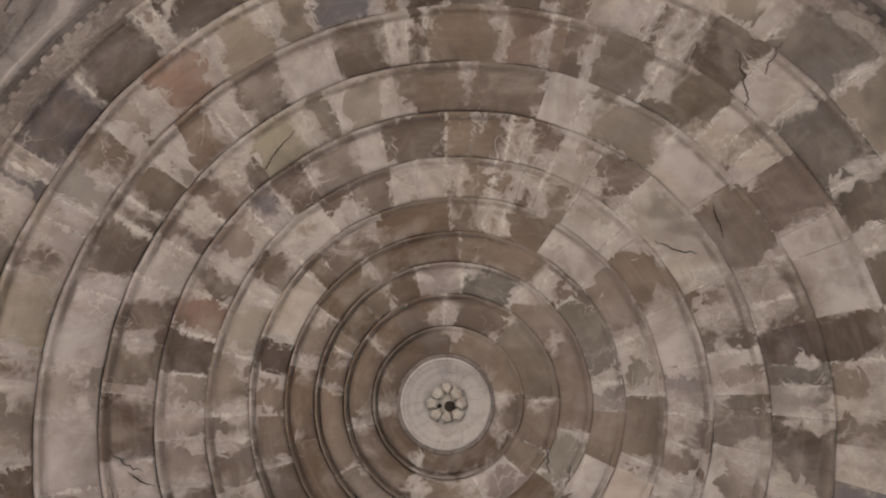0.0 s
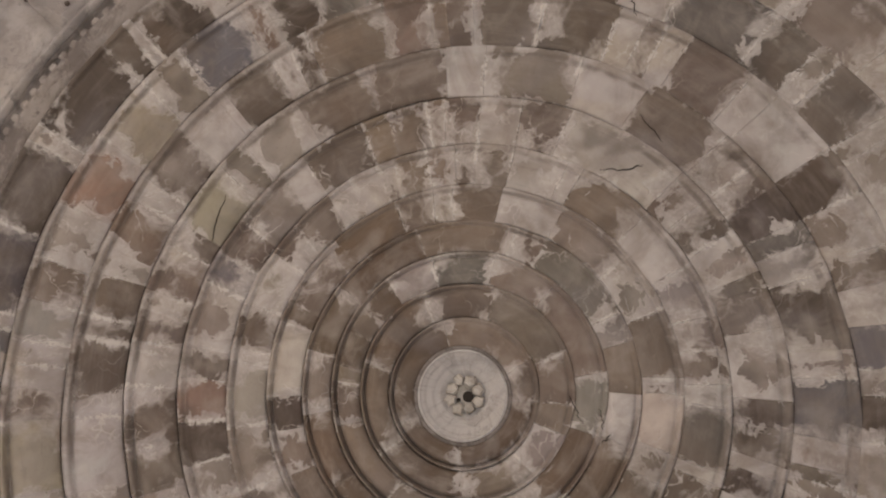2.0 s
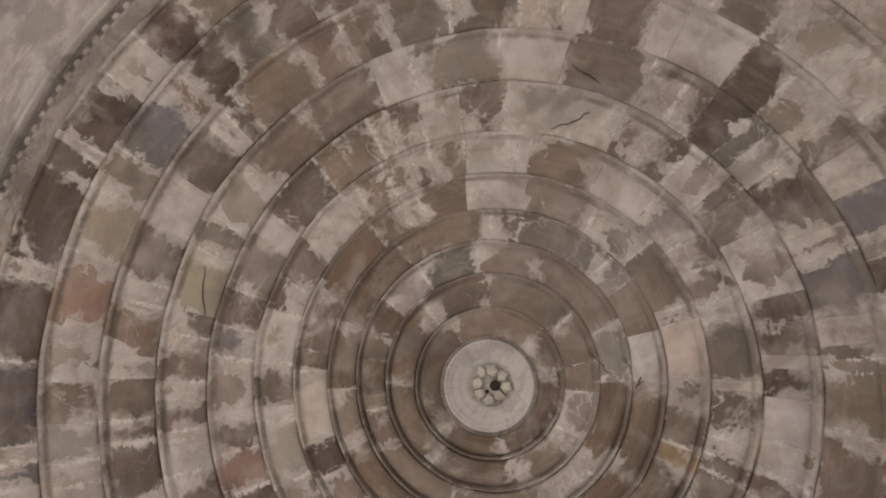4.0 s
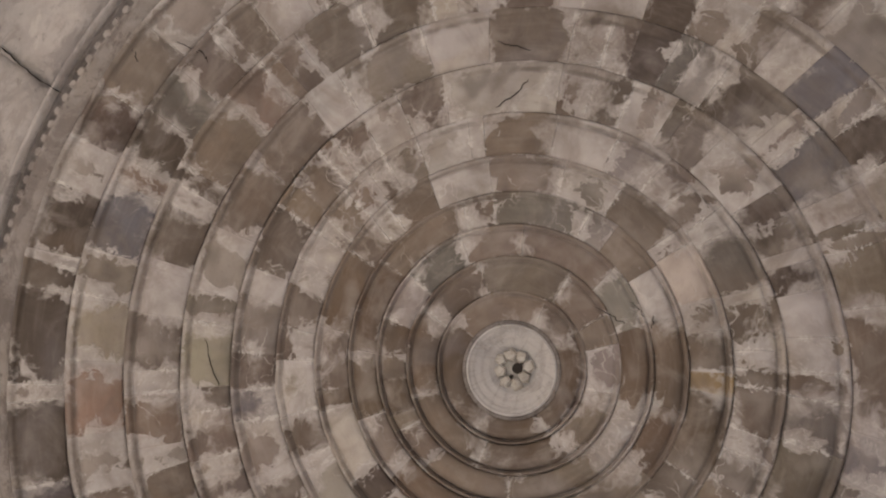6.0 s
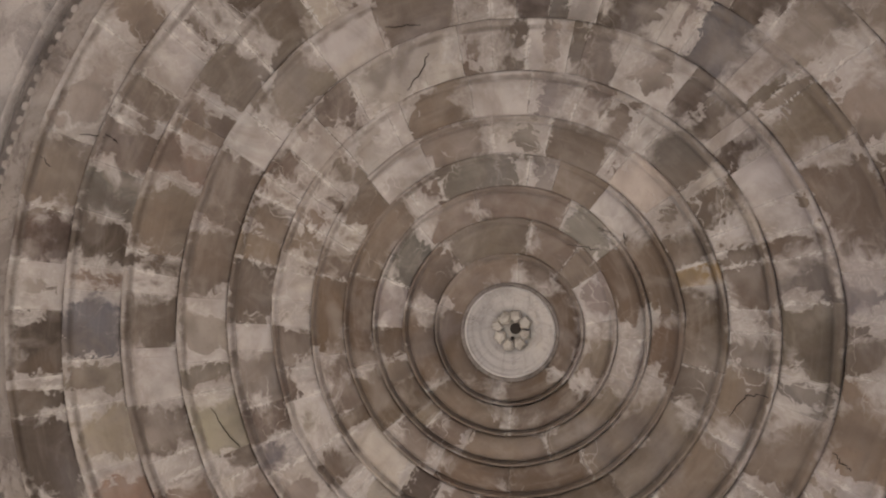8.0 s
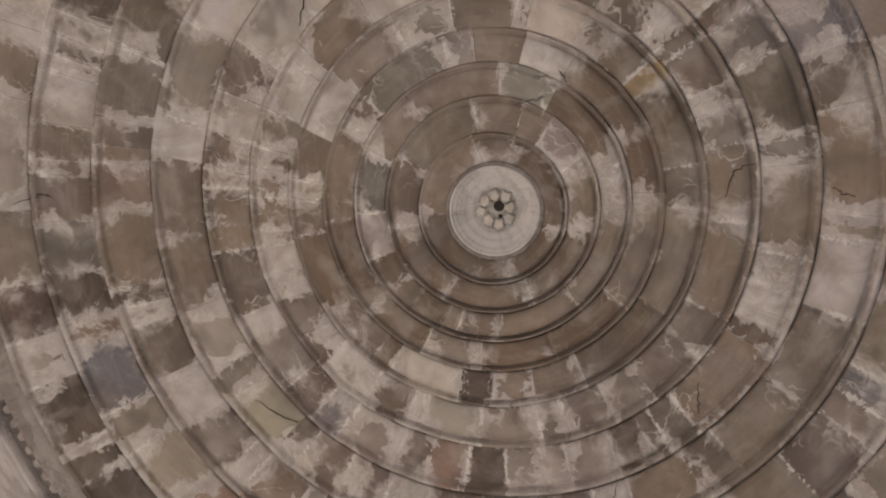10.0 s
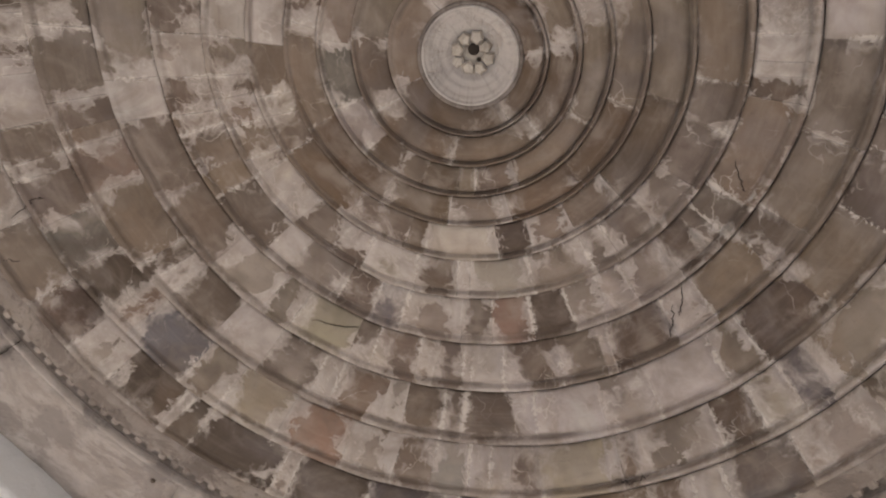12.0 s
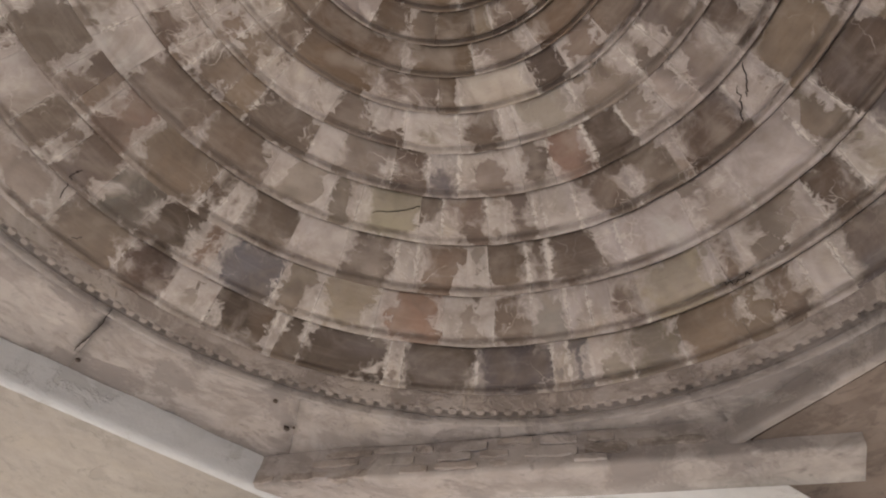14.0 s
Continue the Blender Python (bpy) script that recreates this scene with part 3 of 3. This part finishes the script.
bmesh.ops.translate(bm, verts=bm.verts, vec=(-0.036, 0.004, FLOWER_Z - 0.004))
part("pin_hole", bm, OPENING_DARK, flower, "small dark disc standing for a pin hole")

# cornice under the lowest course: fascia, dentils, hollow
cor = [(2.180, 4.245), (2.176, 4.212), (2.184, 4.194), (2.203, 4.150), (2.210, 4.137), (2.215, 4.140), (2.219, 4.22), (2.184, 4.25)]
verts, faces = lathe(cor, 240, 0.006)
cornice = mesh_object("cornice", verts, faces, CORNICE, dome, "worn carved stone cornice ring with dentils")
# hollow in a darker stone colour, which carries the shade under the dentils
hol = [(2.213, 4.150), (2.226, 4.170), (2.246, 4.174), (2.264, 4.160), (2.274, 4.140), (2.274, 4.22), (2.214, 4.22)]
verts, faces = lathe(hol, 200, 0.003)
mesh_object("hollow", verts, faces, RECESS_STONE, cornice, "hollow moulding under the dentils, shade in its dark colour")
fil = [(2.272, 4.142), (2.274, 4.112), (2.281, 4.104), (2.289, 4.106), (2.294, 4.120), (2.31, 4.21), (2.273, 4.21)]
verts, faces = lathe(fil, 200, 0.006)
mesh_object("fillet", verts, faces, SLAB, cornice)
bm = bmesh.new()
box(bm, (-0.013, -0.0190, -0.018), (0.015, 0.0190, 0.018), None, 0.006)
bmesh.ops.recalc_face_normals(bm, faces=bm.faces)
dent_mesh = bpy.data.meshes.new("dentil")
bm.to_mesh(dent_mesh)
bm.free()
dent_mesh.materials.append(CORNICE)
for i in range(204):
    ob = new("dentil", dent_mesh)
    ob.parent = cornice
    a = 360 * i / 204
    wear = 0.006 * (1 + noise.noise(Vector(polar(2.2, a, 0)) * 1.3))
    if 183 < a < 222:
        wear += 0.009
    ob.matrix_basis = Matrix.Translation(polar(2.219, a, 4.137 + 0.7 * wear)) @ pose(0, 0, 0, 0, 0, a) @ pose(0, 0, 0, rng.uniform(-6, 6), 35, rng.uniform(-5, 5))

# slabs that turn the octagon into the circle
slabs = tagged(new("ceiling_slabs"), "rough patched stone slabs filling the octagon round the dome", "ceiling", kind="structure")
JOINTS = [3, 31, 58, 92, 121, 150, 176, 204, 229, 254, 279, 305, 333]


def octagon_reach(angle, more=0.0):
    """How far the octagon lies from the axis in a direction."""
    c, d = math.cos(radians(angle)), math.sin(radians(angle))
    best = 9.0
    for (x0, y0), (x1, y1) in zip(CORNERS, CORNERS[1:] + CORNERS[:1]):
        ex, ey = x1 - x0, y1 - y0
        det = ex * d - ey * c
        if abs(det) > 1e-9:
            t = (ex * y0 - ey * x0) / det
            if t > 0:
                best = min(best, t)
    return best + more


for a, b in zip(JOINTS, JOINTS[1:] + [JOINTS[0] + 360]):
    cols, rows_ = max(4, int((b - a) / 2)), 7
    verts, faces = [], []
    drop = rng.uniform(-0.002, 0.002)
    for i in range(cols + 1):
        ang = a + 0.015 + (b - a - 0.03) * i / cols
        far = octagon_reach(ang, 0.05)
        for j in range(rows_ + 1):
            r = 2.291 + (far - 2.291) * j / rows_
            p = Vector(polar(r, ang, SPRING + drop))
            dz = 0.016 * noise.noise(p * 2.1) + 0.007 * noise.noise(p * 7.3) + 0.004 * noise.noise(p * 19.0)
            verts.append((p.x, p.y, p.z + dz + 0.004))
    m = rows_ + 1
    top = len(verts)
    for i in range(cols + 1):
        ang = a + 0.015 + (b - a - 0.03) * i / cols
        for r in (2.291, octagon_reach(ang, 0.05)):
            verts.append(polar(r, ang, SPRING + 0.14))
    for i in range(cols):
        for j in range(rows_):
            q = i * m + j
            faces.append((q, q + m, q + m + 1, q + 1))
        t0 = top + 2 * i
        faces.append((t0, t0 + 1, t0 + 3, t0 + 2))
        faces.append((i * m, t0, t0 + 2, i * m + m))
        faces.append((i * m + rows_, i * m + m + rows_, t0 + 3, t0 + 1))
    faces.append(tuple(range(0, m)) + (top + 1, top))
    e = cols * m
    faces.append(tuple(range(e + m - 1, e - 1, -1)) + (top + 2 * cols, top + 2 * cols + 1))
    mesh_object("slab", verts, faces, SLAB, slabs)

# dark strip: a crack from the cornice over one slab; dark blobs: small holes
bed = SPRING - 0.003
way = [(0.35, -2.22), (0.38, -2.4), (0.41, -2.52), (0.44, -2.63)]
pts = []
for (x0, y0), (x1, y1) in zip(way, way[1:]):
    pts += [(x0 + (x1 - x0) * i / 5 + 0.012 * noise.noise(Vector((x0 * 9, i * 0.9, 1.0))), y0 + (y1 - y0) * i / 5 + 0.012 * noise.noise(Vector((y0 * 9, i * 0.9, 4.0)))) for i in range(5)]
pts.append(way[-1])
verts, faces = [], []
for i, (x, y) in enumerate(pts):
    half = 0.0012 * (0.3 + abs(math.sin(1.1 * i + 0.6)))
    verts += [(x - half, y - half, bed - 0.008), (x + half, y + half, bed - 0.008), (x, y, bed + 0.03)]
    if i:
        b = 3 * i
        faces += [(b - 3, b - 2, b + 1, b), (b - 3, b, b + 2, b - 1), (b - 2, b - 1, b + 2, b + 1)]
mesh_object("crack", verts, faces, OPENING_DARK, slabs, "dark strip standing for an open crack")
# solid blobs at the face, coloured like the shade inside a hole
for n_pit, (x, y) in enumerate([(-0.54, -2.31), (-0.67, -2.48), (-0.7, -2.45), (0.41, -2.7), (0.38, -2.89)]):
    bm = bmesh.new()
    bmesh.ops.create_icosphere(bm, subdivisions=2, radius=0.010 + 0.004 * math.sin(2.1 * n_pit))
    for v in bm.verts:
        v.co = Vector((v.co.x * 1.3, v.co.y * 0.8, v.co.z * 1.2)) * (1 + 0.4 * noise.noise(v.co * 70 + Vector((n_pit, 0, 0)))) + Vector((x, y, bed))
    part("pit", bm, PIT_DARK, slabs, "small dark blob standing for a hole")

# octagon of beams on eight columns: depth of the face, thickness, rounding and roughness of the edge;
# width and stone of the lintel behind, how far it runs on past either end
SIDES = {
    0: (0.125, 0.04, 0.020, 0.9, SLAB, 0.95, BROWN, 0.15, 0.06),
    1: (0.186, 0.24, 0.022, 1.6, SLAB, 0.0, None, 0.0, 0.0),
    2: (0.205, 0.04, 0.036, 0.7, BEAM, 1.35, WASH, 0.10, 0.15),
}


def beam_mesh(long, deep, thick, round_, rough, before, after):
    """A beam swept along x: a face with uneven courses of plaster, a rounded lower edge, flat back."""
    section = [(0.0, SPRING + 0.06)]
    section += [(0.0, SPRING - (deep - round_) * i / 8) for i in range(9)]
    section += [(-round_ * (1 - math.cos(radians(a))), SPRING - deep + round_ * (1 - math.sin(radians(a)))) for a in (25, 50, 72, 90)]
    section += [(-thick * 0.5 - round_ * 0.5, SPRING - deep), (-thick, SPRING - deep), (-thick, SPRING + 0.06)]
    cols = int(long / 0.022)
    m = len(section)
    verts, faces = [], []
    for i in range(cols + 1):
        x = -before + (long + before + after) * i / cols
        for j, (y, z) in enumerate(section):
            p = Vector((x, y * 3, z))
            k = 0.006 * noise.noise(Vector((x * 1.7, z * 4.0, deep * 40))) + 0.004 * noise.noise(Vector((x * 6.0, z * 26.0, 3.1)))
            k += 0.007 * max(0.0, noise.noise(Vector((x * 3.1, z * 19.0, 8.4))) - 0.08)
            dz = 0.006 * noise.noise(Vector((x * 2.3, y * 9.0, 5.5))) if 6 < j < m - 1 else 0.0
            verts.append((x, y + rough * k * (1 if j < m - 2 else 0), z + rough * dz))
    for i in range(cols):
        for j in range(m):
            j1 = (j + 1) % m
            faces.append((i * m + j, i * m + j1, i * m + m + j1, i * m + m + j))
    faces += [tuple(range(m)), tuple(range(cols * m + m - 1, cols * m - 1, -1))]
    return verts, faces


for i, (p0, p1) in enumerate(zip(CORNERS, CORNERS[1:] + CORNERS[:1])):
    deep, thick, round_, rough, face, behind, mat, before, after = SIDES.get(i, (0.25, 0.04, 0.02, 0.6, BEAM, 0.48, SLAB, 0.15, 0.15))
    p0, p1 = Vector(p0), Vector(p1)
    long = (p1 - p0).length
    turn = math.degrees(math.atan2(p1.y - p0.y, p1.x - p0.x))
    m = pose(*p0, 0, 0, 0, turn)
    verts, faces = beam_mesh(long, deep, thick, round_, rough, {1: 0.52, 2: 0.50}.get(i, 0.02), 0.22 if i == 0 else 0.02)
    ob = mesh_object("beam", [m @ Vector(v) for v in verts], faces, face, None, "", True)
    tagged(ob, "rough plastered stone beam over an opening" if face is SLAB else "lime-washed stone beam over an opening", "beam", "beams of the octagon")
    if i == 1:
        # thin uneven facing stones, half buried in the plaster of this beam
        facing = random.Random(19)
        for row in range(3):
            x = facing.uniform(0.05, 0.2)
            while x < long - 0.1:
                wide = facing.uniform(0.07, 0.30)
                high = facing.uniform(0.030, 0.060)
                z = SPRING - 0.012 - 0.058 * row - facing.uniform(0, 0.006)
                proud = facing.uniform(0.004, 0.016)
                verts, faces = [], []
                steps = max(3, int(wide / 0.03))
                for k in range(steps + 1):
                    u = x + wide * k / steps
                    top, low = z + facing.uniform(-0.006, 0.003), z - high + facing.uniform(-0.004, 0.007)
                    if k in (0, steps):
                        top, low = top - 0.14 * high, low + 0.10 * high
                    front = proud + facing.uniform(-0.002, 0.002)
                    verts += [m @ Vector(c) for c in ((u, -0.03, top), (u, front - 0.003, top), (u, front, top - 0.004), (u, front, low + 0.004), (u, front - 0.003, low), (u, -0.03, low))]
                for k in range(steps):
                    for j in range(6):
                        faces.append((6 * k + j, 6 * k + (j + 1) % 6, 6 * k + 6 + (j + 1) % 6, 6 * k + 6 + j))
                faces += [tuple(range(6)), tuple(range(6 * steps + 5, 6 * steps - 1, -1))]
                if facing.random() < 0.72:
                    mesh_object("facing_stone", verts, faces, facing.choice([CORNICE, CORNICE, SLAB, SLAB, MORTAR]), ob, "", False)
                x += wide + facing.uniform(0.01, 0.10)
    if behind:
        bm = bmesh.new()
        box(bm, (-before, -thick - behind, SPRING - deep + 0.010), (long + after, -thick - 0.003, SPRING + 0.06), m, 0.014)
        word = {BROWN: "brown, shade-tinted", WASH: "yellowed lime-washed"}.get(mat, "rough buff")
        tagged(part("lintel", bm, mat, None), word + " stone lintel behind the lime-washed beam", "lintel", "lintels of the octagon")

column = tagged(new("column"), "plain stone column with a bracket capital", "column", "columns of the octagon")
bm = bmesh.new()
bmesh.ops.create_cone(bm, cap_ends=True, segments=8, radius1=0.21, radius2=0.19, depth=3.10)
bmesh.ops.translate(bm, verts=bm.verts, vec=(0, 0, 0.30 + 3.10 / 2))
part("shaft", bm, CORNICE, column)
bm = bmesh.new()
box(bm, (-0.27, -0.27, 0.0), (0.27, 0.27, 0.30), None, 0.02)
part("base", bm, CORNICE, column)
bm = bmesh.new()
box(bm, (-0.26, -0.26, 3.40), (0.26, 0.26, 3.57), None, 0.02)
box(bm, (-0.16, -0.30, 3.57), (0.24, 0.30, 3.86), None, 0.03)
part("capital", bm, BROWN, column, "brown bracket capital")
spots = []
for x, y in CORNERS:
    a = math.degrees(math.atan2(y, x))
    spots.append(pose(*polar(math.hypot(x, y) + 0.62, a, 0), 0, 0, a))
column.matrix_basis = spots[0]
for spot in spots[1:]:
    copy_thing(column, spot)

# roof ring over the beams and outer shell are added to keep the sky out
roof_profile = [(2.55, SPRING + 0.16), (3.9, SPRING + 0.16), (3.9, SPRING + 0.45), (2.55, SPRING + 0.45)]
verts, faces = lathe(roof_profile, 48)
tagged(mesh_object("roof", verts, faces, BEAM, None, "", False), "added flat roof slab round the dome, keeping the sky out", "roof", kind="structure")
shell = [(0.000, 5.460), (0.930, 5.380), (1.730, 5.110), (2.330, 4.610), (2.590, 4.260), (2.650, 4.280), (2.430, 4.710), (1.780, 5.240), (0.930, 5.520), (0.000, 5.600)]
verts, faces = lathe(shell, 64)
tagged(mesh_object("dome_shell", verts, faces, SLAB, None, "", True), "added plain shell over the stone dome", "roof", kind="structure")

# floor and ground
bm = bmesh.new()
bmesh.ops.create_cone(bm, cap_ends=True, segments=8, radius1=4.2, radius2=4.2, depth=0.30)
bmesh.ops.translate(bm, verts=bm.verts, vec=(0, 0, -0.15))
tagged(part("floor", bm, FLOOR, None), "pale worn stone floor of the pavilion", "floor", kind="structure")
bm = bmesh.new()
bmesh.ops.create_grid(bm, x_segments=8, y_segments=8, size=1500)
bmesh.ops.translate(bm, verts=bm.verts, vec=(0, 0, -0.30))
tagged(part("ground", bm, EARTH, None), "dry bare earth round the pavilion", "ground", kind="structure")
